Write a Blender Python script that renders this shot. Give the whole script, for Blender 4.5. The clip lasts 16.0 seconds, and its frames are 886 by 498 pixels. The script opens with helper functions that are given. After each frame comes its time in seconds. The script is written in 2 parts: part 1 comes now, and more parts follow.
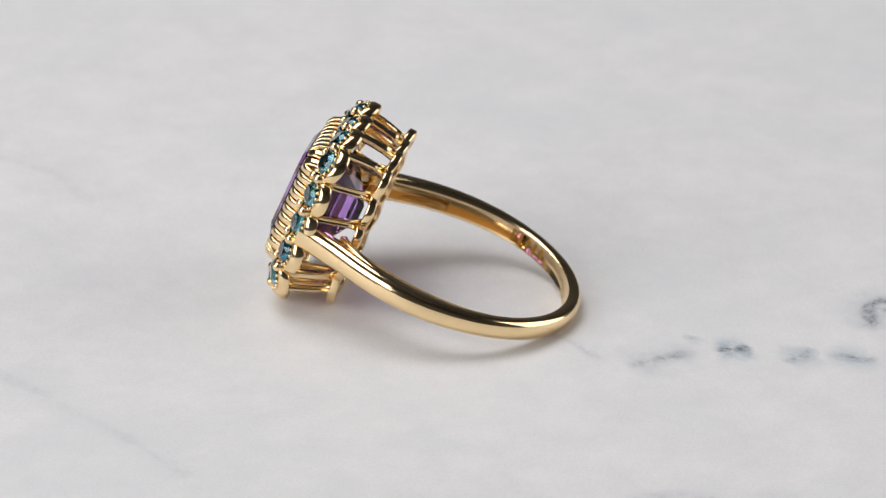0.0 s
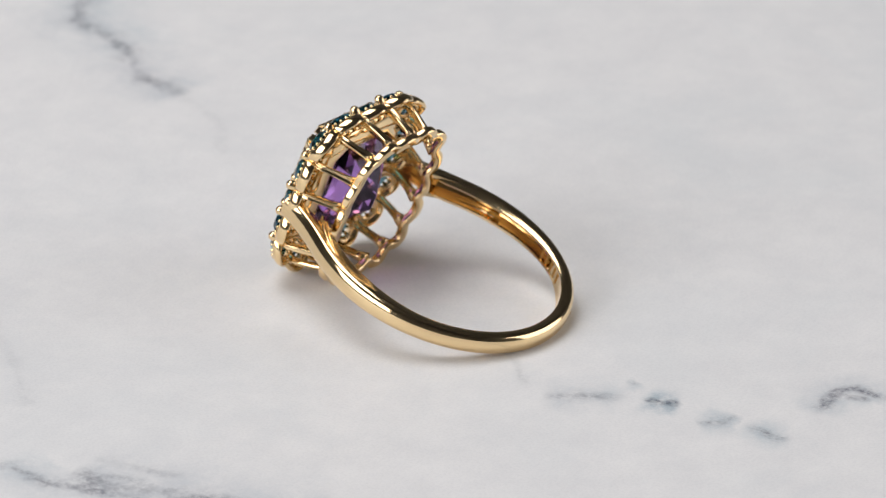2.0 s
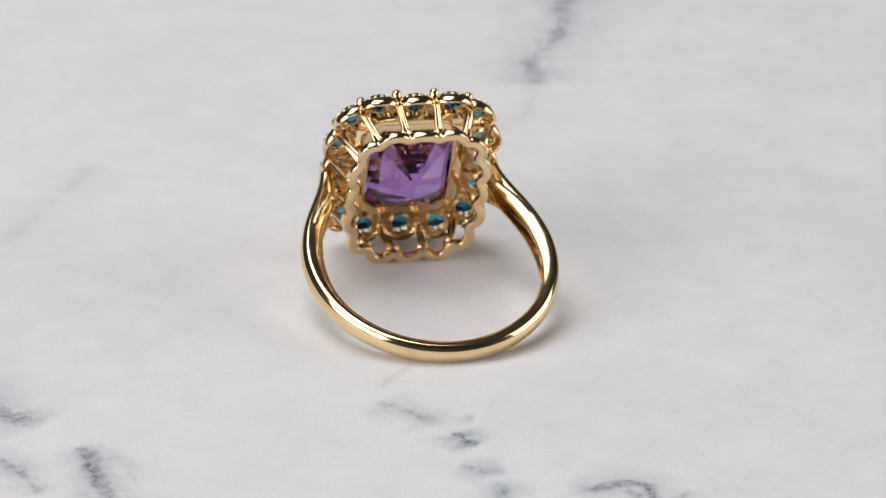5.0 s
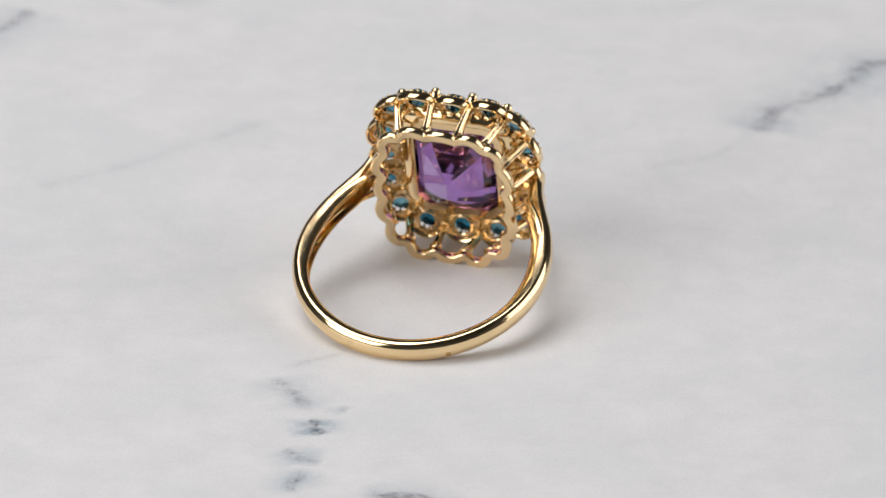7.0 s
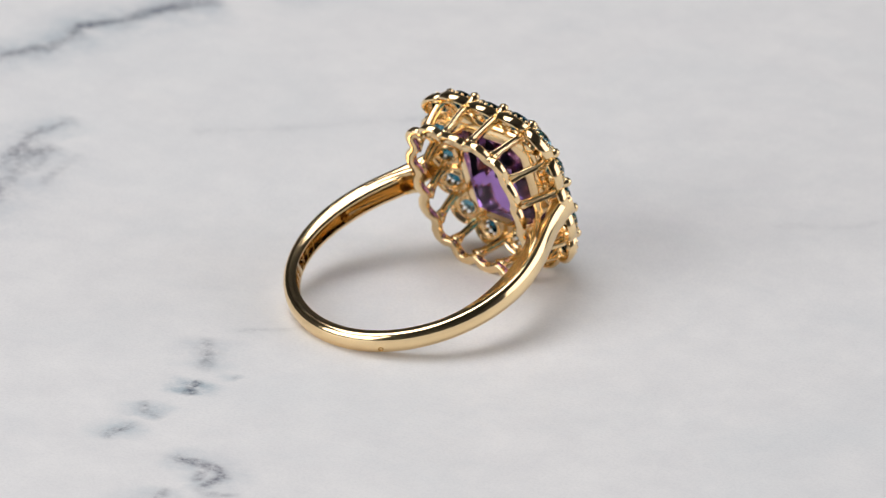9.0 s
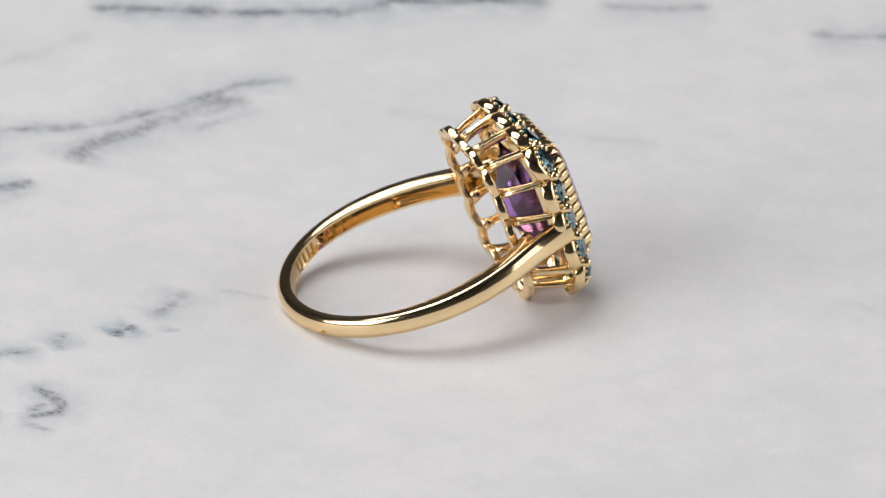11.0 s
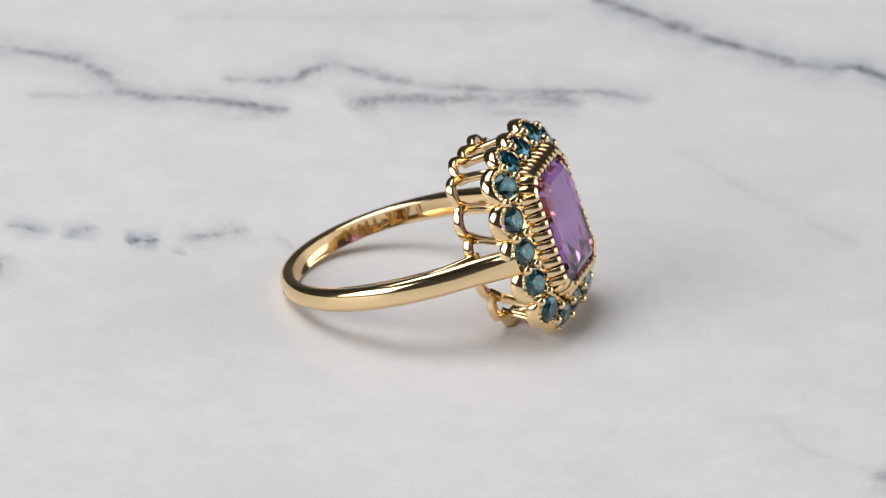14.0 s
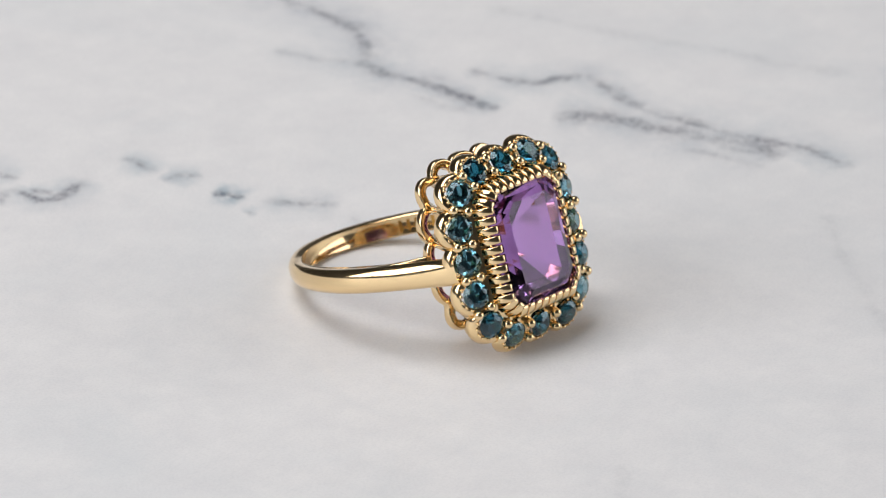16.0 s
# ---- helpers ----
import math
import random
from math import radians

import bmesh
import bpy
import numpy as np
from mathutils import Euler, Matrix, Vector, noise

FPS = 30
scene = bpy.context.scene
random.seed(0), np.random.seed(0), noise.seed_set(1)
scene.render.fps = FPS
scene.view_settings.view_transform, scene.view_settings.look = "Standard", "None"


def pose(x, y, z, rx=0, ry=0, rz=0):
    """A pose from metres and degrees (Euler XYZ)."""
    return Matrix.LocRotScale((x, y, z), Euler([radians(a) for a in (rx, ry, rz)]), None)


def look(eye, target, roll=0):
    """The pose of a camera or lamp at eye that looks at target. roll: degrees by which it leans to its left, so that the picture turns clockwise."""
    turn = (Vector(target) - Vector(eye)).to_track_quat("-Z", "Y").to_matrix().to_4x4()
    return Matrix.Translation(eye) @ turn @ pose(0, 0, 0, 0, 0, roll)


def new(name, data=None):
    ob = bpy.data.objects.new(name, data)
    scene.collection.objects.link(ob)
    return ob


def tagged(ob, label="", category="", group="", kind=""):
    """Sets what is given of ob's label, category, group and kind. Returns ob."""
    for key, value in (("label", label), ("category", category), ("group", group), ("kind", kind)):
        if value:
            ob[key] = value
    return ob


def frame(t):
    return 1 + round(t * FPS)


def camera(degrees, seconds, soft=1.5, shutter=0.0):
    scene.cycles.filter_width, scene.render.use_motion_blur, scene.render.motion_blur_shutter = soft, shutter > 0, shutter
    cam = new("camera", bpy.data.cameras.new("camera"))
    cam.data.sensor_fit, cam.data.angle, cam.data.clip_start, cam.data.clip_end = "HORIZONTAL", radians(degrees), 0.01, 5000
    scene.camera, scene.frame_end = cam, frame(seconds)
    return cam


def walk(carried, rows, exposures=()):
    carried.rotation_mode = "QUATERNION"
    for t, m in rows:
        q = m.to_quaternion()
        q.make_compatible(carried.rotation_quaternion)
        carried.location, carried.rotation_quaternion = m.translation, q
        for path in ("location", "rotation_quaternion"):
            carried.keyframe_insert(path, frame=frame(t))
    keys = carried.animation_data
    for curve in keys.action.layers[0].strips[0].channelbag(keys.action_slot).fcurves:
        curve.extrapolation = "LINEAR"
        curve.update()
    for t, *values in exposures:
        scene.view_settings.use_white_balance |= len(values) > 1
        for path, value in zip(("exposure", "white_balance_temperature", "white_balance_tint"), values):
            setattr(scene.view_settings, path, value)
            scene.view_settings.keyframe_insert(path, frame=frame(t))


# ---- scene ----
MM = 0.001

# ---- camera: a fixed macro camera looking down at a turntable ----
cam = camera(6.961, 16.0, soft=1.1)
EYE = Vector((0.0, -0.50828, 0.23784))
PAN, TILT, ROLL = radians(0.1045), radians(24.7113), 1.9469
AIM = EYE + Vector((math.sin(PAN) * math.cos(TILT), math.cos(PAN) * math.cos(TILT), -math.sin(TILT)))
cam.data.dof.use_dof, cam.data.dof.focus_distance, cam.data.dof.aperture_fstop = True, 0.545, 75.0
walk(cam, [(0.0, look(EYE, AIM, ROLL)), (16.0, look(EYE, AIM, ROLL))])

# turntable: degrees at the start and degrees a second
TURN_START, TURN_RATE = 84.908, -13.2140


def turn_at(t):
    return Matrix.Rotation(radians(TURN_START + TURN_RATE * t), 4, "Z")


# ---- world and lamps ----
world = bpy.data.worlds.new("studio")
scene.world = world
world.use_nodes = True
bg = world.node_tree.nodes["Background"]
bg.inputs["Color"].default_value = (0.80, 0.86, 1.0, 1)
bg.inputs["Strength"].default_value = 0.12
scene.view_settings.exposure = 0.0


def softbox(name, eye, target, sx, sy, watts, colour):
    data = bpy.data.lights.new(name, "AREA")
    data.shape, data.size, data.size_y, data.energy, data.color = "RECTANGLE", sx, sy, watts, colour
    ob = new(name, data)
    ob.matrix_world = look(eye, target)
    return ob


softbox("softbox_top", (-0.20, 0.10, 0.70), (0, 0, 0.005), 0.56, 0.44, 3.12, (0.992, 0.987, 0.995))
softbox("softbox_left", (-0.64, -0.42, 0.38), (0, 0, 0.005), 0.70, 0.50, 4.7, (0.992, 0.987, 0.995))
# Added fill out of view: pale sheen on the gem's table, brighter right side.
softbox("fill_right", (0.82, 0.08, 0.31), (0, 0, 0.02), 0.72, 0.62, 2.9, (0.992, 0.987, 0.995))


# ---- materials ----
def material(name):
    m = bpy.data.materials.new(name)
    m.use_nodes = True
    nt = m.node_tree
    return m, nt, nt.nodes["Principled BSDF"]


def node(nt, kind, **values):
    n = nt.nodes.new(kind)
    for k, v in values.items():
        n.inputs[k.replace("_", " ")].default_value = v
    return n


def ramp(nt, fac, stops):
    r = nt.nodes.new("ShaderNodeValToRGB")
    els = r.color_ramp.elements
    while len(els) < len(stops):
        els.new(0.5)
    for e, (p, c) in zip(els, stops):
        e.position, e.color = p, (*c, 1) if len(c) == 3 else c
    nt.links.new(fac, r.inputs["Fac"])
    return r.outputs["Color"]


def maths(nt, op, a, b=None, c=None, clamp=False):
    n = nt.nodes.new("ShaderNodeMath")
    n.operation, n.use_clamp = op, clamp
    for i, v in enumerate((a, b, c)):
        if v is None:
            continue
        if isinstance(v, (int, float)):
            n.inputs[i].default_value = v
        else:
            nt.links.new(v, n.inputs[i])
    return n.outputs[0]


def mixed(nt, fac, a, b, blend="MIX"):
    n = nt.nodes.new("ShaderNodeMix")
    n.data_type, n.blend_type = "RGBA", blend
    for key, v in ((0, fac), (6, a), (7, b)):
        if isinstance(v, (int, float)):
            n.inputs[key].default_value = v
        elif isinstance(v, tuple):
            n.inputs[key].default_value = (*v, 1)
        else:
            nt.links.new(v, n.inputs[key])
    return n.outputs[2]


def coords(nt):
    return nt.nodes.new("ShaderNodeTexCoord").outputs["Object"]


def noise_of(nt, vec, scale, detail=3.0, rough=0.5, distortion=0.0):
    n = node(nt, "ShaderNodeTexNoise", Scale=scale, Detail=detail, Roughness=rough, Distortion=distortion)
    nt.links.new(vec, n.inputs["Vector"])
    return n.outputs["Fac"]


def gold_material(name, colour, rough_low, rough_high, bump, grain):
    m, nt, b = material(name)
    vec = coords(nt)
    big, fine = noise_of(nt, vec, 350, 3), noise_of(nt, vec, grain, 4, 0.6)
    tint = mixed(nt, big, tuple(0.93 * c for c in colour), colour)
    nt.links.new(tint, b.inputs["Base Color"])
    b.inputs["Metallic"].default_value = 1.0
    stretch = nt.nodes.new("ShaderNodeMapping")
    stretch.inputs["Scale"].default_value = (1.0, 14.0, 1.0)
    nt.links.new(vec, stretch.inputs["Vector"])
    scuff = ramp(nt, noise_of(nt, stretch.outputs["Vector"], 900, 4, 0.7), [(0.56, (0,) * 3), (0.72, (1,) * 3)])
    rough = maths(nt, "MULTIPLY_ADD", fine, rough_high - rough_low, rough_low)
    nt.links.new(maths(nt, "MULTIPLY_ADD", scuff, 0.10, rough), b.inputs["Roughness"])
    bm_ = node(nt, "ShaderNodeBump", Strength=bump, Distance=0.00003)
    nt.links.new(maths(nt, "ADD", big, maths(nt, "MULTIPLY", fine, 0.3)), bm_.inputs["Height"])
    nt.links.new(bm_.outputs["Normal"], b.inputs["Normal"])
    return m


GOLD = gold_material("polished_gold", (0.96, 0.725, 0.41), 0.06, 0.15, 0.10, 4000)
GOLD_CAST = gold_material("cast_gold", (0.94, 0.69, 0.39), 0.16, 0.30, 0.4, 5000)
# Darker tone paints the shade of engraved strokes onto raised marks.
GOLD_STAMP_SHADE = gold_material("stamp_shade_gold", (0.60, 0.33, 0.08), 0.30, 0.45, 0.5, 6000)


def gem_material(name, colour, ior, vary, inner):
    m, nt, b = material(name)
    info = nt.nodes.new("ShaderNodeObjectInfo")
    b.inputs["Transmission Weight"].default_value = 1.0
    b.inputs["IOR"].default_value = ior
    b.inputs["Roughness"].default_value = 0.0
    # the body colour deepens with each turn of the light inside; the polished skin stays clear
    b.inputs["Specular Tint"].default_value = (*inner, 1)
    b.inputs["Coat Weight"].default_value = 0.6
    b.inputs["Coat Roughness"].default_value = 0.0
    b.inputs["Coat IOR"].default_value = ior
    if vary:
        col = ramp(nt, info.outputs["Random"], [(0.0, vary), (0.55, colour), (1.0, tuple(0.7 * c for c in colour))])
    else:
        col = mixed(nt, noise_of(nt, coords(nt), 180, 2), colour, tuple(min(1, 1.12 * c) for c in colour))
    nt.links.new(col, b.inputs["Base Color"])
    return m


AMETHYST = gem_material("amethyst", (0.36, 0.18, 0.52), 1.545, None, (0.42, 0.22, 0.57))
TOPAZ = gem_material("blue_topaz", (0.028, 0.20, 0.31), 1.62, (0.15, 0.38, 0.47), (0.38, 0.66, 0.78))


def marble_material():
    m, nt, b = material("marble_print")
    vec = coords(nt)
    grit = ramp(nt, noise_of(nt, vec, 1500, 5, 0.75), [(0.34, (0.25,) * 3), (0.58, (1,) * 3)])
    gaps = ramp(nt, noise_of(nt, vec, 260, 4, 0.65), [(0.36, (0.35,) * 3), (0.54, (1,) * 3)])
    veil = ramp(nt, noise_of(nt, vec, 320, 7, 0.75), [(0.36, (0.10,) * 3), (0.66, (0.9,) * 3)])
    clots = ramp(nt, noise_of(nt, vec, 420, 4, 0.7), [(0.46, (0,) * 3), (0.66, (0.85,) * 3)])
    loose = ramp(nt, noise_of(nt, vec, 120, 3), [(0.44, (0,) * 3), (0.62, (0.7,) * 3)])
    sway = [maths(nt, "SUBTRACT", noise_of(nt, vec, sc, 4, 0.6), 0.5) for sc in (280, 150, 110)]

    def veins(name):
        """The ink and the veil round the veins of one layer; lengths in millimetres."""
        dist = nt.nodes.new("ShaderNodeAttribute")
        dist.attribute_name = name
        sep = nt.nodes.new("ShaderNodeSeparateXYZ")
        nt.links.new(dist.outputs["Vector"], sep.inputs[0])
        d, s, w = sep.outputs

        def bell(k, amount, width):
            off = maths(nt, "ADD", maths(nt, "DIVIDE", d, w), maths(nt, "MULTIPLY", sway[k], amount))
            q = maths(nt, "DIVIDE", off, width)
            return maths(nt, "EXPONENT", maths(nt, "MULTIPLY", maths(nt, "MULTIPLY", q, q), -1.0))

        line = maths(nt, "MULTIPLY", bell(0, 2.8, 0.62), gaps)
        strand = maths(nt, "MULTIPLY", bell(1, 4.0, 0.75), loose)
        blot = maths(nt, "MULTIPLY", bell(0, 1.6, 1.2), clots)
        ink = maths(nt, "MULTIPLY", maths(nt, "MULTIPLY", maths(nt, "MAXIMUM", maths(nt, "MAXIMUM", line, strand), blot), grit), s)
        return ink, maths(nt, "MULTIPLY", maths(nt, "MULTIPLY", bell(2, 3.6, 3.6), veil), s)

    (ink_a, haze_a), (ink_b, haze_b) = veins("vein"), veins("vein_branch")
    core = maths(nt, "MAXIMUM", ink_a, ink_b)
    haze = maths(nt, "MAXIMUM", haze_a, haze_b)
    cloud = ramp(nt, noise_of(nt, vec, 42, 6, 0.66, 0.8), [(0.46, (0,) * 3), (0.72, (1,) * 3)])
    mottle = noise_of(nt, vec, 210, 6, 0.72)
    paper = mixed(nt, ramp(nt, mottle, [(0.32, (0,) * 3), (0.68, (1,) * 3)]), (0.785, 0.774, 0.780), (0.860, 0.845, 0.841))
    col = mixed(nt, maths(nt, "MULTIPLY", cloud, 0.3), paper, (0.66, 0.70, 0.725))
    tint = mixed(nt, noise_of(nt, vec, 70, 2), (0.38, 0.52, 0.57), (0.48, 0.46, 0.52))
    col = mixed(nt, maths(nt, "MULTIPLY", haze, 0.80, clamp=True), col, tint)
    ink = mixed(nt, noise_of(nt, vec, 110, 2), (0.07, 0.12, 0.16), (0.17, 0.14, 0.18))
    col = mixed(nt, maths(nt, "MULTIPLY", core, 1.05, clamp=True), col, ink)
    # sparse specks of dust
    spots = nt.nodes.new("ShaderNodeTexVoronoi")
    spots.inputs["Scale"].default_value = 75
    nt.links.new(vec, spots.inputs["Vector"])
    col = mixed(nt, maths(nt, "MULTIPLY", maths(nt, "LESS_THAN", spots.outputs["Distance"], 0.008), 0.55), col, (0.25, 0.25, 0.27))
    # printed dots of the sheet
    dots = noise_of(nt, vec, 4200, 2)
    col = mixed(nt, maths(nt, "MULTIPLY", ramp(nt, dots, [(0.42, (0,) * 3), (0.70, (1,) * 3)]), 0.13), col, (0.5, 0.5, 0.52))
    nt.links.new(col, b.inputs["Base Color"])
    b.inputs["Roughness"].default_value = 0.48
    b.inputs["Specular IOR Level"].default_value = 0.35
    bump = node(nt, "ShaderNodeBump", Strength=0.12, Distance=0.00004)
    nt.links.new(noise_of(nt, vec, 3500, 2), bump.inputs["Height"])
    nt.links.new(bump.outputs["Normal"], b.inputs["Normal"])
    return m


MARBLE = marble_material()


def plain_material(name, a, c, scale, rough):
    m, nt, b = material(name)
    nt.links.new(mixed(nt, noise_of(nt, coords(nt), scale, 5), a, c), b.inputs["Base Color"])
    b.inputs["Roughness"].default_value = rough
    return m


WALL = plain_material("studio_wall", (0.36, 0.36, 0.365), (0.40, 0.40, 0.40), 3, 0.8)
TABLE = plain_material("table_grey", (0.16, 0.16, 0.16), (0.2, 0.2, 0.2), 8, 0.6)


# ---- mesh helpers: shapes in millimetres ----
def finish(name, bm, mat, smooth=True, sharp=None):
    bmesh.ops.recalc_face_normals(bm, faces=bm.faces)
    bmesh.ops.scale(bm, vec=(MM, MM, MM), verts=bm.verts)
    me = bpy.data.meshes.new(name)
    bm.to_mesh(me)
    bm.free()
    me.materials.append(mat)
    for p in me.polygons:
        p.use_smooth = smooth
    if smooth and sharp:
        me.set_sharp_from_angle(angle=radians(sharp))
    return me


def part(name, me, parent, m=None, label=""):
    ob = new(name, me)
    ob.parent = parent
    if m is not None:
        ob.matrix_local = m
    return tagged(ob, label)


def place(x, y, z, m=None):
    return Matrix.Translation((x * MM, y * MM, z * MM)) @ (m or Matrix.Identity(4))


def skin(bm, loops, closed=True, cap=True):
    """Joins loops of points, one after another, into a skin."""
    rows = [[bm.verts.new(p) for p in l] for l in loops]
    n = len(rows[0])
    pairs = list(zip(rows, rows[1:])) + ([(rows[-1], rows[0])] if closed else [])
    for a, b in pairs:
        for i in range(n):
            bm.faces.new((a[i], a[(i + 1) % n], b[(i + 1) % n], b[i]))
    if cap and not closed:
        bm.faces.new(rows[0][::-1])
        bm.faces.new(rows[-1])
    return rows


def oct_loop(hx, hy, cut, z):
    c = min(cut, hx * 0.9, hy * 0.9)
    pts = [(hx, -hy + c), (hx, hy - c), (hx - c, hy), (-hx + c, hy), (-hx, hy - c), (-hx, -hy + c), (-hx + c, -hy), (hx - c, -hy)]
    return [Vector((x, y, z)) for x, y in pts]


# ---- studio: walls, table ----
def box_room():
    for name, at, size in (("wall_north", (0, 1.6, 0.5), (3.2, 0.1, 2.6)), ("wall_south", (0, -1.6, 0.5), (3.2, 0.1, 2.6)),
                           ("wall_east", (1.6, 0, 0.5), (0.1, 3.1, 2.6)), ("wall_west", (-1.6, 0, 0.5), (0.1, 3.1, 2.6)),
                           ("ceiling", (0, 0, 1.85), (3.3, 3.3, 0.1)), ("floor", (0, 0, -0.85), (3.3, 3.3, 0.1))):
        bm = bmesh.new()
        bmesh.ops.create_cube(bm, size=1000)
        bmesh.ops.scale(bm, vec=size, verts=bm.verts)
        ob = new(name, finish(name, bm, WALL, False))
        ob.location = at
        tagged(ob, "plain mid grey studio " + name.split("_")[0], name.split("_")[0], kind="structure")


box_room()


def table():
    bm = bmesh.new()
    bmesh.ops.create_cube(bm, size=1.0)
    bmesh.ops.scale(bm, vec=(1300, 1300, 40), verts=bm.verts)
    bmesh.ops.translate(bm, vec=(0, 0, -24.4), verts=bm.verts)
    bmesh.ops.bevel(bm, geom=bm.edges[:], offset=3, segments=2, affect="EDGES")
    top = finish("table_top", bm, TABLE, False)
    t = tagged(new("table"), "plain grey studio table under the marble sheet", "table")
    t.location = (0, 0, -0.8)
    part("tabletop", top, t, place(0, 0, 800))
    bm = bmesh.new()
    bmesh.ops.create_cube(bm, size=1.0)
    bmesh.ops.scale(bm, vec=(50, 50, 755.8), verts=bm.verts)
    leg = finish("table_leg", bm, TABLE, False)
    for x in (-580, 580):
        for y in (-580, 580):
            part("leg", leg, t, place(x, y, 377.9))


table()


# ---- marble sheet ----
VEINS = {"vein": [], "vein_branch": []}


def vein(width, strength, *pts, layer="vein"):
    VEINS[layer].append((width, strength, [Vector(p) for p in pts]))


# long vein with a bend, its branches, and the crooked vein with its broad smear
vein(0.95, 0.8, (-41.5, -53.5), (-40.0, -48.6), (-39.4, -43.5), (-38.9, -39.9), (-38.5, -37.5), (-36.4, -34.2), (-33.1, -32.1), (-32.6, -29.1), (-33.1, -26.5), (-33.1, -22.6), (-32.3, -17.9))
vein(0.5, 0.9, (-33.3, -28.2), (-33.2, -25.8), (-33.1, -22.4), (-32.5, -18.8), layer="vein_branch")
vein(0.6, 0.4, (-30.2, -39.8), (-31.1, -35.5), (-33.1, -32.4), layer="vein_branch")
vein(0.6, 0.3, (-30.5, -25.3), (-30.3, -21.4), (-31.1, -19.0))
vein(0.75, 0.75, (-37.6, -25.0), (-38.1, -20.7), (-39.0, -18.6), (-40.9, -18.2), (-43.2, -16.6), (-42.2, -13.6), (-41.1, -10.4), (-40.6, -7.3), (-41.0, -4.4), (-41.1, -0.9), (-42.2, 2.7), (-43.0, 5.8), (-42.1, 10.8))
vein(1.5, 0.65, (-34.6, -14.0), (-37.3, -10.0), (-38.1, -7.9), (-38.5, -5.1), (-39.5, -2.1), (-40.8, 1.6), (-40.2, 5.5), layer="vein_branch")
vein(0.8, 0.3, (-36.2, -2.1), (-37.2, 1.7), (-37.6, 5.6))
# far veins and pale streaks
vein(1.05, 1.0, (-62.9, 1.6), (-59.9, 7.2), (-56.7, 12.3), (-55.1, 16.6), (-53.3, 20.2), (-52.7, 23.2), (-53.5, 26.0), (-51.5, 29.0), (-50.4, 33.0), (-47.6, 38.3))
vein(0.6, 0.9, (-54.1, 18.5), (-52.9, 22.5), (-53.3, 25.6), (-51.0, 30.1), (-48.9, 35.9), layer="vein_branch")
vein(1.0, 0.55, (-45.5, 40.9), (-42.6, 45.0), (-41.0, 50.0))
vein(1.1, 0.70, (38.3, 57.6), (32.3, 55.0), (28.9, 53.2), (28.0, 49.8), (26.5, 46.3), (24.4, 44.3), (22.4, 42.0), (21.5, 37.0))
vein(0.8, 0.10, (21.9, 39.1), (18.7, 31.9), (13.1, 27.8), layer="vein_branch")
vein(0.9, 0.16, (-49.3, -31.7), (-50.8, -25.8), (-52.6, -17.8), (-54.7, -11.8), (-55.9, -5.9), (-58.1, -0.1))
vein(0.9, 0.14, (-33.6, 13.9), (-28.1, 19.3), (-23.1, 25.0), (-17.7, 31.4))
vein(0.9, 0.8, (-32.6, 54.0), (-30.9, 56.4), (-29.0, 60.1), (-27.3, 62.9))
# short broken veins near the ring
vein(0.8, 0.55, (-9.4, -15.9), (-8.3, -17.5), (-7.0, -19.1), (-6.3, -21.4), layer="vein_branch")
vein(0.5, 2.4, (-5.4, -22.4), (-5.1, -24.0), (-4.6, -25.2))
vein(0.4, 0.6, (-3.8, -19.9), (-3.6, -20.4), (-3.1, -20.6))
vein(0.5, 1.15, (-6.6, -27.7), (-5.5, -29.2), (-3.5, -29.5))
vein(0.5, 1.0, (-4.6, -30.7), (-4.7, -32.2), (-5.3, -33.9), (-4.6, -34.9))
vein(0.55, 1.0, (-0.1, -34.4), (2.3, -33.9), (4.4, -33.7), (5.6, -34.5), (5.4, -36.3), (5.5, -37.8))
vein(0.45, 0.75, (3.9, -34.4), (4.2, -35.6), (4.8, -36.5), layer="vein_branch")
vein(0.6, 0.45, (5.5, -37.8), (7.0, -37.2), (8.6, -36.0), layer="vein_branch")
vein(0.7, 0.7, (3.3, -38.2), (3.9, -40.4), (3.6, -44.1), (4.0, -48.2))
vein(0.4, 0.22, (-4.6, -9.5), (-5.0, -10.8), (-6.9, -12.4), (-9.2, -14.6), layer="vein_branch")
vein(0.7, 0.9, (-32.6, -17.5), (-32.9, -20.3), (-33.2, -23.5), (-33.3, -26.1), (-32.2, -28.6), layer="vein_branch")
vein(0.5, 0.5, (-35.1, -24.3), (-34.5, -25.7), (-33.5, -27.0))
vein(0.7, 0.55, (-40.0, 3.7), (-39.2, 2.0), (-38.9, -0.0))
vein(0.7, 0.7, (-41.2, 0.5), (-39.7, -1.3), (-38.4, -2.6), (-38.4, -5.1), (-38.4, -7.8), (-37.9, -8.9), (-36.5, -10.4), (-35.9, -11.3), layer="vein_branch")
vein(0.8, 0.5, (-41.7, -1.9), (-41.5, -4.2), (-40.9, -6.6), (-40.9, -9.1))


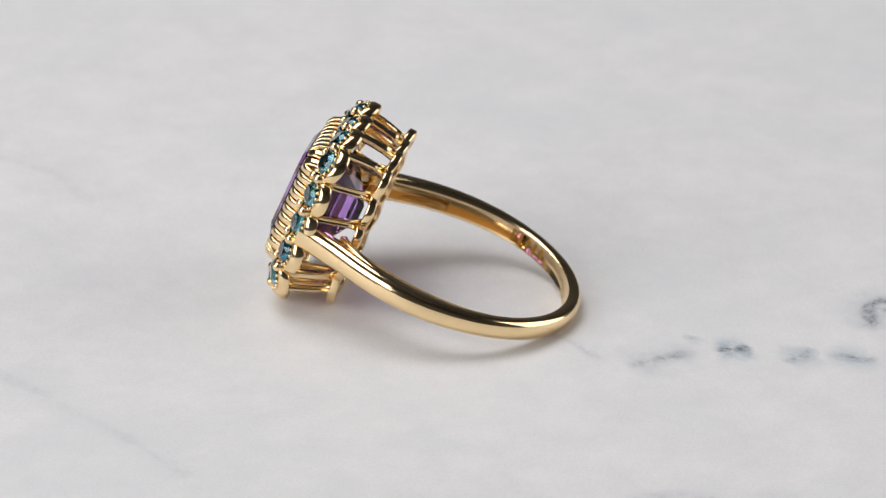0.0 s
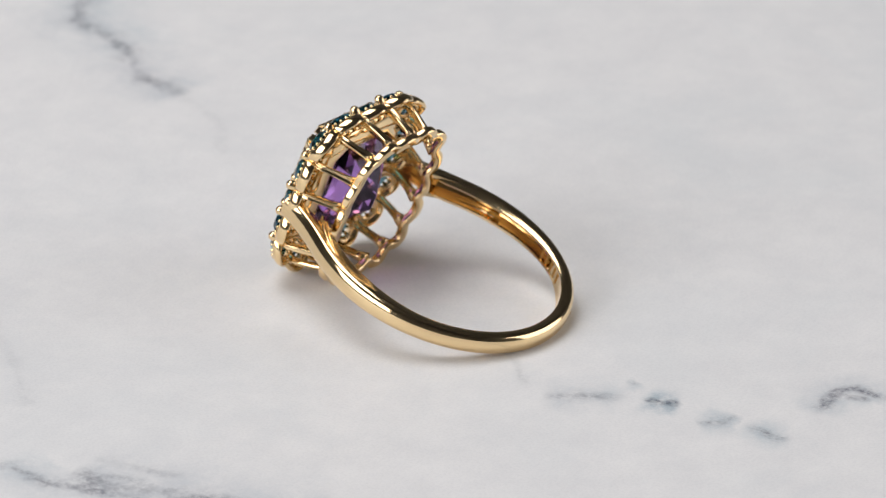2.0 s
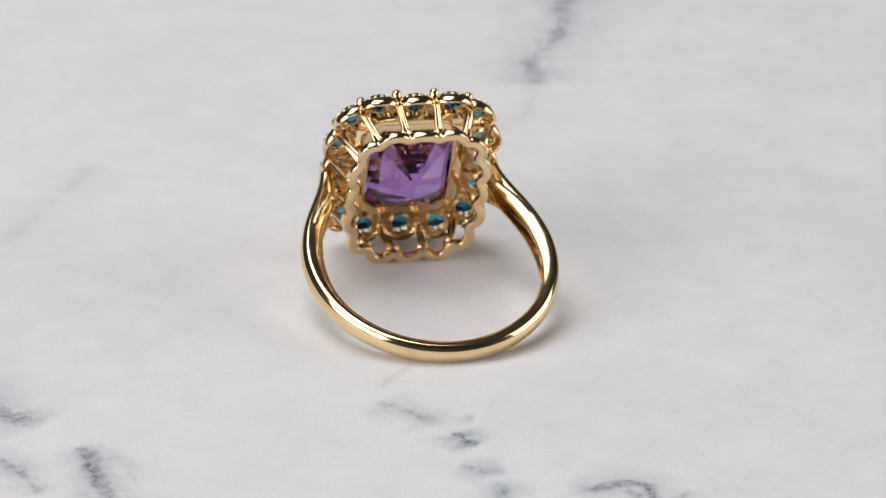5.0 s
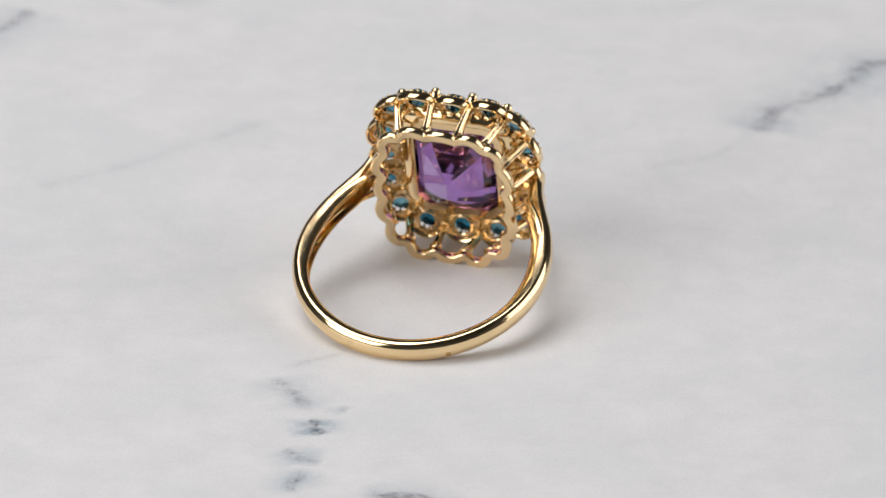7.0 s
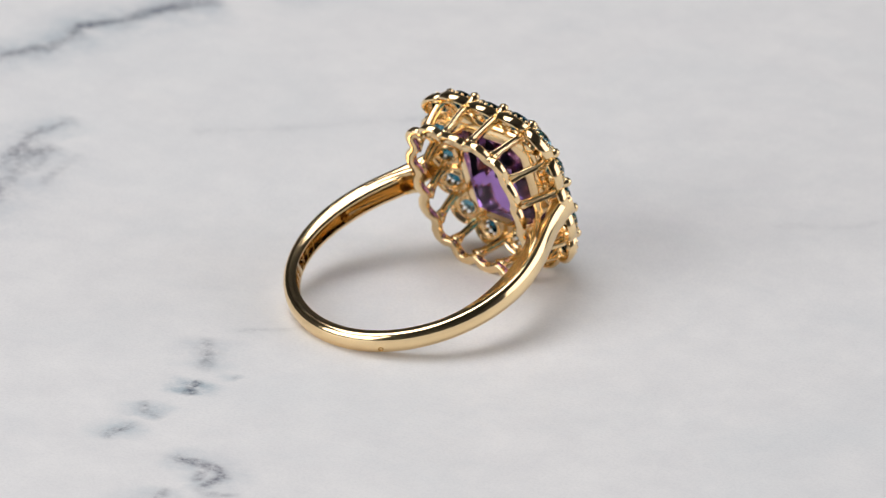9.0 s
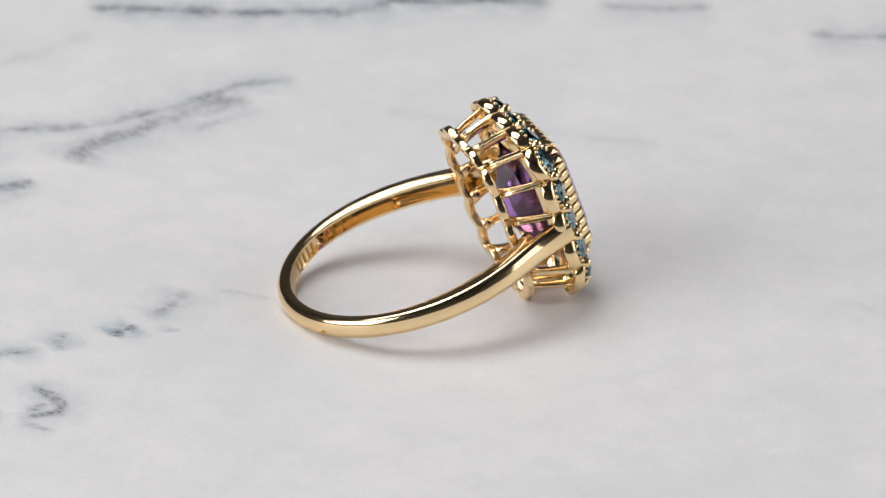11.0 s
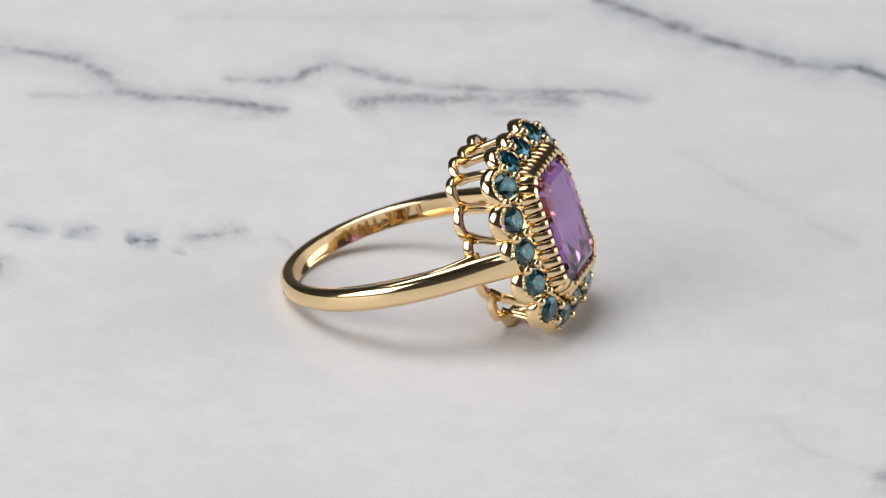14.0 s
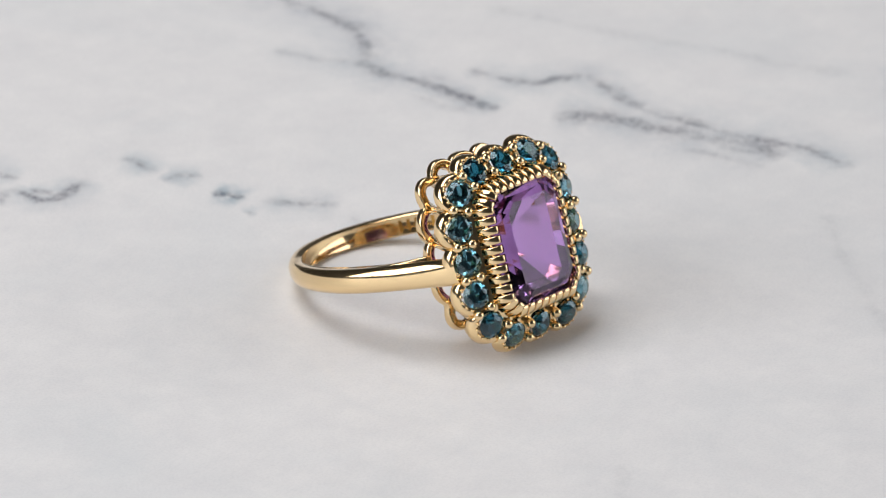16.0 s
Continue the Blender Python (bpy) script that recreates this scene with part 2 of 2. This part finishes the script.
def marble_board():
    fine = np.arange(-76, 76.5, 0.5)
    line = np.concatenate([[-240, -180, -140, -110, -90], fine, [90, 110, 140, 180, 240]])
    n = len(line)
    gx, gy = np.meshgrid(line, line)
    p = np.stack([gx.ravel(), gy.ravel()], 1)
    layers = {}
    for name, lines in VEINS.items():
        best = np.full(len(p), 1e9)
        out = np.zeros((len(p), 3))
        out[:, 0], out[:, 2] = 50.0, 0.5
        for width, strength, pts in lines:
            lengths = [0.0]
            for a, b in zip(pts, pts[1:]):
                lengths.append(lengths[-1] + (b - a).length)
            for k, (a, b) in enumerate(zip(pts, pts[1:])):
                a, ab, ln = np.array(a[:2]), np.array((b - a)[:2]), (b - a).length
                t = np.clip(((p - a) @ ab) / ln ** 2, 0, 1)
                off = p - a - t[:, None] * ab
                d = np.hypot(off[:, 0], off[:, 1])
                run = lengths[k] + t * ln
                fade = np.clip(np.minimum(run, lengths[-1] - run) / min(1.2, 0.22 * lengths[-1]), 0, 1) * np.clip((6.0 * width - d) / (2.0 * width), 0, 1)
                m = d / width < best
                best[m] = (d / width)[m]
                out[m, 0] = d[m]
                out[m, 1] = (strength * fade)[m]
                out[m, 2] = width
        layers[name] = out
    verts = [(x * MM, y * MM, 0.0) for x, y in p]
    faces = [(j * n + i, j * n + i + 1, (j + 1) * n + i + 1, (j + 1) * n + i) for j in range(n - 1) for i in range(n - 1)]
    rim = [i for i in range(n)] + [j * n + n - 1 for j in range(1, n)] + [(n - 1) * n + i for i in range(n - 2, -1, -1)] + [j * n for j in range(n - 2, 0, -1)]
    base = len(verts)
    verts += [(verts[i][0], verts[i][1], -0.0040) for i in rim]
    k = len(rim)
    faces += [(rim[(i + 1) % k], rim[i], base + i, base + (i + 1) % k) for i in range(k)]
    faces.append(tuple(base + k - 1 - i for i in range(k)))
    me = bpy.data.meshes.new("marble_board")
    me.from_pydata(verts, [], faces)
    for name, out in layers.items():
        at = me.attributes.new(name, "FLOAT_VECTOR", "POINT")
        full = np.zeros((len(verts), 3))
        full[:, 0], full[:, 2] = 50.0, 0.5
        full[:len(out)] = out
        at.data.foreach_set("vector", full.ravel())
    me.materials.append(MARBLE)
    ob = new("marble_board", me)
    return tagged(ob, "white marble-print board with dark grey broken veins", "board", kind="structure")


board = marble_board()

# ---- the ring ----
# local axes: x across the head, y along its long side, z out of the head; millimetres
A, B = 5.75, 6.43
RING_POSE = Matrix(((-0.9925, -0.0407, 0.1154, 0.00081), (0.1223, -0.3631, 0.9237, 0.00896), (0.0042, 0.9308, 0.3654, 0.00757), (0, 0, 0, 1)))
STONES = []
for sx, sy, corner in ((-0.5, 0.985, 0), (-0.86, 0.806, 1), (-1, 0.405, 0), (-1, 0, 0), (-1, -0.405, 0), (-0.86, -0.806, 1), (-0.5, -1.02, 0), (0, -1.02, 0),
                       (0.5, -1.02, 0), (0.86, -0.806, 1), (1, -0.405, 0), (1, 0, 0), (1, 0.405, 0), (0.86, 0.806, 1), (0.5, 0.985, 0), (0, 0.985, 0)):
    at = Vector((sx * A, sy * B, 0))
    if corner:
        out = Vector((math.copysign(0.75, sx), math.copysign(0.66, sy), 0)).normalized()
    elif abs(sx) == 1:
        out = Vector((sx, 0.12 * sy, 0)).normalized()
    else:
        out = Vector((0.25 * sx, math.copysign(1, sy), 0)).normalized()
    STONES.append((at, out))
N = len(STONES)
COLLAR = (4.05, 5.02, 1.25)
SCALLOP_OUT, SCALLOP_SIDE = 1.24, 1.56


def inside_collar(p, grow=0.0):
    hx, hy, c = COLLAR[0] + grow, COLLAR[1] + grow, COLLAR[2]
    x, y = abs(p.x), abs(p.y)
    return x < hx and y < hy and x + y < hx + hy - c


def cell_reach(i, d):
    at, out = STONES[i]
    do = d.dot(out)
    oval = 1 / math.sqrt((do / SCALLOP_OUT) ** 2 + (1 - do * do) / SCALLOP_SIDE ** 2)
    reach = oval if do > -0.25 else 3.5
    for j in (i - 1, (i + 1) % N):
        half = (STONES[j][0] - at) / 2
        along = d.dot(half.normalized())
        if along > 1e-4:
            reach = min(reach, half.length / along)
    step = 0.4
    while step < reach:
        if inside_collar(at + d * step):
            return step
        step += 0.02
    return reach


DOME = 0.52


def dome(i, p):
    """The halo slopes down outwards: the height to add at p, beside stone i."""
    at, out = STONES[i]
    reach = (p - at).dot(out)
    return -DOME * reach if reach > 0 else -0.34 * reach


def tilted(out, angle=None):
    side = out.cross(Vector((0, 0, 1)))
    return Matrix.Rotation(-math.atan(DOME) if angle is None else angle, 4, side)


def scallop(i):
    """One cup of the halo: a rounded outer wall and a plate with a hole under its stone."""
    at, out = STONES[i]
    m = 56
    dirs = [Vector((math.cos(2 * math.pi * k / m), math.sin(2 * math.pi * k / m), 0)) for k in range(m)]
    reach = [cell_reach(i, d) for d in dirs]
    rim = []
    for d in dirs:
        do = d.dot(out)
        rim.append(max(0.0, min(1.0, (do + 0.05) / 0.35)))

    def loop(f, z, bulge=0.0, drop=0.0):
        return [at + d * (f(r) + bulge * o) + Vector((0, 0, z - drop * o)) for d, r, o in zip(dirs, reach, rim)]

    bm = bmesh.new()
    skin(bm, [loop(lambda r: 0.97, -0.10), loop(lambda r: 1.03, 0.00), loop(lambda r: max(1.05, r - 0.12), 0.03), loop(lambda r: r, -0.06, -0.02),
              loop(lambda r: r, -0.18, 0.02), loop(lambda r: r, -0.36, 0.05), loop(lambda r: r, -0.60, 0.05, 0.06), loop(lambda r: r, -0.76, -0.04, 0.10),
              loop(lambda r: r, -0.82, -0.18, 0.12), loop(lambda r: r, -0.78, -0.32, 0.10), loop(lambda r: max(0.86, r - 0.02), -0.58, -0.38),
              loop(lambda r: 0.86, -0.60), loop(lambda r: 0.76, -0.74), loop(lambda r: 0.66, -0.74), loop(lambda r: 0.60, -0.64), loop(lambda r: 0.80, -0.40)])
    bm.faces.ensure_lookup_table()
    for k, f in enumerate(bm.faces):
        f.material_index = 1 if 10 * m <= k < 15 * m else 0
    for v in bm.verts:
        v.co.z += dome(i, v.co)
    me = finish("scallop", bm, GOLD, True, 42)
    me.materials.append(GOLD_CAST)
    return me


def bead_mesh(name, r, top, bottom, mat, rings=5, sides=14):
    bm = bmesh.new()
    loops = [[Vector((r * 0.92 * math.cos(2 * math.pi * k / sides), r * 0.92 * math.sin(2 * math.pi * k / sides), bottom)) for k in range(sides)]]
    for q in range(rings + 1):
        a = math.pi / 2 * q / (rings + 0.35)
        rr, z = r * math.cos(a), top - r + r * math.sin(a)
        loops.append([Vector((rr * math.cos(2 * math.pi * k / sides), rr * math.sin(2 * math.pi * k / sides), z)) for k in range(sides)])
    skin(bm, loops, closed=False)
    return finish(name, bm, mat)


def sweep(bm, path, frames, profile, closed=False):
    """Sweeps profile(i) points (side, lift) along a path with frames (side axis, lift axis)."""
    loops = []
    for i, (p, (s, l)) in enumerate(zip(path, frames)):
        loops.append([p + s * a + l * b for a, b in profile(i)])
    skin(bm, loops, closed=closed)


def rounded(hw, hh, r, seg=3):
    pts = []
    for cx, cy, a0 in ((hw - r, hh - r, 0), (-hw + r, hh - r, 90), (-hw + r, -hh + r, 180), (hw - r, -hh + r, 270)):
        for k in range(seg + 1):
            a = radians(a0 + 90 * k / seg)
            pts.append((cx + r * math.cos(a), cy + r * math.sin(a)))
    return pts


RAIL_Z, RAIL_KX, RAIL_KY, RAIL_Y = -4.30, 0.83, 0.95, 0.36


def rail_centre(i):
    at, out = STONES[i]
    return Vector((at.x * RAIL_KX, at.y * RAIL_KY + RAIL_Y, RAIL_Z)) - out * 0.35


def junction(i, rail=False):
    """The notch between stone i and the next."""
    (a, oa), (b, ob) = STONES[i], STONES[(i + 1) % N]
    out = (oa + ob).normalized()
    if rail:
        return (rail_centre(i) + rail_centre((i + 1) % N)) / 2 + out * 0.32, out
    return (a + b) / 2, out


def gallery_rail():
    path, lift = [], Vector((0, 0, 1))
    for i in range(N):
        n0, n1 = junction(i - 1, True)[0], junction(i, True)[0]
        peak = rail_centre(i) + STONES[i][1] * 0.90
        for k in range(10):
            t = k / 10
            bow = math.sin(math.pi * t) ** 0.55
            path.append(n0.lerp(n1, t) + (peak - (n0 + n1) / 2 - Vector((0, 0, 0.22))) * bow)
    k = len(path)
    path = [(path[i - 1] + path[i] * 2 + path[(i + 1) % k]) / 4 for i in range(k)]
    frames = []
    for i in range(k):
        tan = (path[(i + 1) % k] - path[i - 1]).normalized()
        frames.append((tan.cross(lift).normalized(), lift))
    prof = rounded(0.38, 0.34, 0.17)
    bm = bmesh.new()
    sweep(bm, path, frames, lambda i: prof, closed=True)
    return finish("gallery_rail", bm, GOLD)


def gallery_post(i):
    top, out = junction(i)
    low, _ = junction(i, True)
    a = top + out * 0.36 + Vector((0, 0, -0.05))
    b = top + out * 0.40 + Vector((0, 0, -1.35))
    c = low + Vector((0, 0, 0.1))
    path = [a, a.lerp(b, 0.5), b, b.lerp(c, 0.33) + out * 0.05, b.lerp(c, 0.66) + out * 0.05, c]
    side = out.cross(Vector((0, 0, 1))).normalized()
    wide = [0.33, 0.30, 0.28, 0.28, 0.30, 0.52]

    def prof(k):
        w = wide[k]
        return [(w, 0.12), (0.86 * w, 0.27), (0.50 * w, 0.30), (0.10, 0.15), (-0.10, 0.15), (-0.50 * w, 0.30), (-0.86 * w, 0.27), (-w, 0.12), (-0.9 * w, -0.26), (0.9 * w, -0.26)]

    bm = bmesh.new()
    sweep(bm, path, [(side, out)] * len(path), prof)
    return finish("gallery_post", bm, GOLD)


def collar_point(t, grow):
    """A point and outward direction at the share t of the collar's octagon."""
    loop = oct_loop(COLLAR[0] + grow, COLLAR[1] + grow, COLLAR[2], 0)
    lens = [(loop[(k + 1) % 8] - loop[k]).length for k in range(8)]
    s = t * sum(lens)
    for k in range(8):
        if s <= lens[k]:
            d = (loop[(k + 1) % 8] - loop[k]).normalized()
            return loop[k] + d * s, Vector((d.y, -d.x, 0))
        s -= lens[k]
    return loop[0], Vector((1, 0, 0))


def centre_collar():
    hx, hy, c = COLLAR
    bm = bmesh.new()
    skin(bm, [oct_loop(hx - 0.40, hy - 0.40, c, -1.12), oct_loop(hx + 0.10, hy + 0.10, c, -0.98), oct_loop(hx + 0.34, hy + 0.34, c, -0.62), oct_loop(hx + 0.02, hy + 0.02, c, 0.10),
              oct_loop(hx - 0.06, hy - 0.06, c, 1.00), oct_loop(hx - 0.48, hy - 0.48, c, 1.02), oct_loop(hx - 0.62, hy - 0.62, c, 0.0),
              oct_loop(hx - 0.78, hy - 0.82, 0.9, -0.90), oct_loop(hx - 0.80, hy - 0.84, 0.85, -1.10)])
    return finish("centre_collar", bm, GOLD, True, 50)


def claw_mesh():
    """A thin fin that leans over the stone's edge; x outwards, z up."""
    path = [Vector((0.10, 0, -0.2)), Vector((0.06, 0, 0.6)), Vector((-0.02, 0, 1.25)), Vector((-0.16, 0, 1.66)), Vector((-0.42, 0, 1.90)), Vector((-0.66, 0, 1.94))]
    lifts = [Vector((1, 0, 0)), Vector((1, 0, 0.1)), Vector((1, 0, 0.25)), Vector((0.8, 0, 0.6)), Vector((0.35, 0, 0.95)), Vector((0.1, 0, 1))]
    thick = [0.42, 0.38, 0.32, 0.25, 0.20, 0.15]
    bm = bmesh.new()
    sweep(bm, path, [(Vector((0, 1, 0)), l.normalized()) for l in lifts], lambda i: rounded(0.305, thick[i], 0.09, 2))
    return finish("claw", bm, GOLD)


def halo_gem():
    bm = bmesh.new()
    r = 1.03

    def ring(rad, z, n, off=0.0):
        return [bm.verts.new((rad * math.cos(2 * math.pi * (k + off) / n), rad * math.sin(2 * math.pi * (k + off) / n), z)) for k in range(n)]

    tab, mid, g1, g2 = ring(0.58 * r, 0.36, 8), ring(0.80 * r, 0.23, 8, 0.5), ring(r, 0.05, 16), ring(r, 0.0, 16)
    low, cul = ring(0.52 * r, -0.52, 8, 0.5), bm.verts.new((0, 0, -0.98))
    bm.faces.new(tab)
    for k in range(8):
        q = (k + 1) % 8
        bm.faces.new((tab[k], mid[k], tab[q]))
        bm.faces.new((tab[k], mid[k - 1], g1[2 * k], mid[k]))
        bm.faces.new((mid[k], g1[2 * k], g1[2 * k + 1]))
        bm.faces.new((mid[k], g1[2 * k + 1], g1[(2 * k + 2) % 16]))
        bm.faces.new((g2[2 * k], g2[2 * k + 1], low[k]))
        bm.faces.new((g2[2 * k + 1], g2[(2 * k + 2) % 16], low[k]))
        bm.faces.new((g2[2 * k], low[k], low[k - 1]))
        bm.faces.new((low[k], low[k - 1], cul))
    for k in range(16):
        bm.faces.new((g1[k], g1[(k + 1) % 16], g2[(k + 1) % 16], g2[k]))
    return finish("halo_gem", bm, TOPAZ, False)


def centre_gem():
    bm = bmesh.new()
    skin(bm, [oct_loop(2.45, 3.42, 0.72, 2.45), oct_loop(2.95, 3.92, 0.95, 2.20), oct_loop(3.52, 4.50, 1.12, 1.60), oct_loop(3.52, 4.50, 1.12, 1.48),
              oct_loop(3.40, 4.38, 1.08, 0.35), oct_loop(3.05, 4.00, 0.98, -0.60), oct_loop(2.40, 3.30, 0.78, -1.50), oct_loop(0.04, 0.80, 0.02, -3.40)], closed=False)
    return finish("centre_gem", bm, AMETHYST, False)


# shank: a slightly long hoop that opens into two shoulders
HOOP_Z, HOOP_RX, HOOP_RZ = -11.02, 9.94, 10.92
SHANK_W = 0.86


def hoop(a, inset=0.0):
    """A point of the hoop at the angle a from its bottom, and the outward direction."""
    out = Vector((math.sin(a) / HOOP_RX, 0, -math.cos(a) / HOOP_RZ)).normalized()
    return Vector((HOOP_RX * math.sin(a), 0, HOOP_Z - HOOP_RZ * math.cos(a))) - out * inset, out


def shank_path(side, count=60):
    """Outer-face points from the bottom up one side to the head."""
    last = radians(106)
    pts = [hoop(last * k / (count - 1))[0] for k in range(count)]
    p0 = pts[-1]
    tan = (pts[-1] - pts[-2]).normalized()
    p1, p2, p3 = p0 + tan * 3.4, Vector((7.35, 0, -3.6)), Vector((6.95, 0, -0.25))
    for k in range(1, 22):
        t = k / 21
        pts.append(p0 * (1 - t) ** 3 + p1 * 3 * t * (1 - t) ** 2 + p2 * 3 * t * t * (1 - t) + p3 * t ** 3)
    return [Vector((p.x * side, 0, p.z)) for p in pts]


def shank_lean(z):
    return -0.46 + 0.054 * max(0.0, -2.0 - z)


def shank():
    right, left = shank_path(1), shank_path(-1)
    path = left[::-1][:-1] + right
    n = len(path)
    loops = []
    for i, p in enumerate(path):
        tan = (path[min(i + 1, n - 1)] - path[max(i - 1, 0)]).normalized()
        out = Vector((-tan.z, 0, tan.x)) * -1
        up = Vector((0, 1, 0))
        f = abs(i - (n - 1) / 2) / ((n - 1) / 2)
        grow = max(0.0, (f - 0.35) / 0.65)
        hw = SHANK_W + 0.20 * grow ** 1.5
        swell = max(0.0, min(1.0, (f - 0.36) / 0.34)) * (1 - max(0.0, min(1.0, (f - 0.84) / 0.12)))
        th = 1.15 + 0.50 * swell * swell * (3 - 2 * swell)
        groove = max(0.0, min(1.0, (f - 0.40) / 0.06)) * (th - 0.55)
        base = p + up * shank_lean(p.z)
        prof = []
        for k in range(21):
            u = -1 + k / 10
            prof.append((hw * u, -0.17 * u * u - 0.25 * u ** 4))
        rim = hw - 0.34
        prof += [(hw * 1.0, -0.62), (hw * 0.97, -th + 0.16), (hw - 0.16, -th), (rim, -th + 0.02), (rim - 0.12, -th + 0.05 + groove), (0.0, -th + 0.05 + groove * 1.05),
                 (-rim + 0.12, -th + 0.05 + groove), (-rim, -th + 0.02), (-hw + 0.16, -th), (-hw * 0.97, -th + 0.16), (-hw * 1.0, -0.62)]
        loops.append([base + up * a + out * b for a, b in prof])
    bm = bmesh.new()
    skin(bm, loops, closed=False)
    return finish("shank", bm, GOLD, True, 55)


def shoulder_strut(side, edge):
    """The inner fork that runs on along the finger hole to the gallery rail."""
    path, frames = [], []
    for k in range(10):
        t = k / 9
        at, out = hoop(radians(100 + 38 * t), 0.86)
        path.append(Vector((side * at.x, edge * (0.60 + 0.38 * t) + shank_lean(at.z), at.z)))
        frames.append((Vector((0, 1, 0)), Vector((side * out.x, 0, out.z))))
    prof = rounded(0.22, 0.27, 0.12)
    bm = bmesh.new()
    sweep(bm, path, frames, lambda i: prof)
    return finish("shoulder_strut", bm, GOLD)


def stamp_letter(text):
    cu = bpy.data.curves.new("stamp", "FONT")
    cu.body, cu.size, cu.extrude, cu.align_x, cu.align_y = text, 1.30, 0.02, "CENTER", "CENTER"
    ob = bpy.data.objects.new("stamp", cu)
    scene.collection.objects.link(ob)
    me = bpy.data.meshes.new_from_object(ob.evaluated_get(bpy.context.evaluated_depsgraph_get()))
    bpy.data.objects.remove(ob)
    me.transform(Matrix.Scale(MM, 4))
    me.materials.clear()
    me.materials.append(GOLD_STAMP_SHADE)
    return me


def bar_mesh(w, h):
    bm = bmesh.new()
    bmesh.ops.create_cube(bm, size=1)
    bmesh.ops.scale(bm, vec=(w, h, 0.05), verts=bm.verts)
    return finish("stamp_bar", bm, GOLD_STAMP_SHADE, False)


def ring():
    thing = tagged(new("gemstone_ring"), "yellow gold halo ring with purple emerald-cut and teal round stones", "ring")
    body = part("shank", shank(), thing, label="plain polished yellow gold band")
    for side in (1, -1):
        for edge in (1, -1):
            part("shoulder_strut", shoulder_strut(side, edge), body)
    # inner stamp, read towards the bottom of the hoop
    def stamp_pose(deg):
        at, out = hoop(radians(deg), 1.11)
        at.y = shank_lean(at.z)
        top = Vector((0, -1, 0))
        along = top.cross(-out)
        rot = Matrix((along, top, -out)).transposed().to_4x4()
        return Matrix.Translation(at * MM) @ rot

    for deg, ch in ((74, "1"), (68.5, "4"), (61.5, "K")):
        part("stamp_letter", stamp_letter(ch), body, stamp_pose(deg), "stamped carat mark")
    bar = bar_mesh(0.26, 0.90)
    for deg in (53.5, 49.5, 45.5, 41.5, 37.5, -68, -63.5, -59, -54.5, -50):
        part("stamp_bar", bar, body, stamp_pose(deg))
    # tiny round mark on the outside
    a = radians(-28)
    bm = bmesh.new()
    skin(bm, [[Vector(((0.17 + 0.035 * math.cos(q)) * math.cos(s), (0.17 + 0.035 * math.cos(q)) * math.sin(s), 0.035 * math.sin(q)))
               for s in [2 * math.pi * k / 16 for k in range(16)]] for q in [2 * math.pi * k / 6 for k in range(6)]])
    at, out = hoop(a)
    rot = out.to_track_quat("Z", "Y").to_matrix().to_4x4()
    part("round_mark", finish("round_mark", bm, GOLD_STAMP_SHADE), body, Matrix.Translation(Vector((at.x, shank_lean(at.z) - 0.2, at.z)) * MM) @ rot)

    prong = bead_mesh("prong", 0.39, 0.72, -0.6, GOLD)
    grain = bead_mesh("milgrain_bead", 0.15, 0.23, -0.1, GOLD, 3, 8)
    for i in range(N):
        cup = part("scallop", scallop(i), thing, label="scalloped polished gold cup")
        at, out = junction(i)
        for shift in (0.48, -0.60):
            q = at + out * shift
            part("prong", prong, cup, place(q.x, q.y, -0.42 * shift, tilted(out)))
        at, out = STONES[i]
        side = out.cross(Vector((0, 0, 1)))
        for k in range(6):
            a = radians(-62 + 24.8 * k)
            q = at + out * 1.02 * math.cos(a) + side * 1.12 * math.sin(a)
            part("milgrain_bead", grain, cup, place(q.x, q.y, dome(i, q), tilted(out)))
    rail = part("gallery_rail", gallery_rail(), thing, label="wavy polished gold under-gallery rail")
    for i in range(N):
        part("gallery_post", gallery_post(i), rail)
    gem = halo_gem()
    rnd = random.Random(4)
    for at, out in STONES:
        tip = Matrix.Rotation(radians(rnd.uniform(-3, 3)), 4, "X") @ Matrix.Rotation(radians(rnd.uniform(-3, 3)), 4, "Y")
        part("halo_gem", gem, thing, place(at.x, at.y, 0.12, tilted(out) @ tip @ Matrix.Rotation(rnd.uniform(0, 0.78), 4, "Z")), "round faceted teal blue stone")
    collar = part("centre_collar", centre_collar(), thing, label="polished gold collar with closely set claws")
    claw = claw_mesh()
    count = 44
    for k in range(count):
        at, out = collar_point((k + 0.5) / count, 0.0)
        at.z = -0.30
        turn = Matrix.Rotation(math.atan2(out.y, out.x), 4, "Z")
        part("claw", claw, collar, place(at.x, at.y, at.z, turn))
    part("centre_gem", centre_gem(), thing, place(0, 0, -0.28), label="translucent purple emerald-cut stone")
    return thing


ring_thing = ring()


def motions():
    times = [k * 0.5 for k in range(33)]
    walk(board, [(t, Matrix.Translation((0, 0, -0.00038)) @ turn_at(t)) for t in times])
    walk(ring_thing, [(t, turn_at(t) @ RING_POSE) for t in times])


motions()
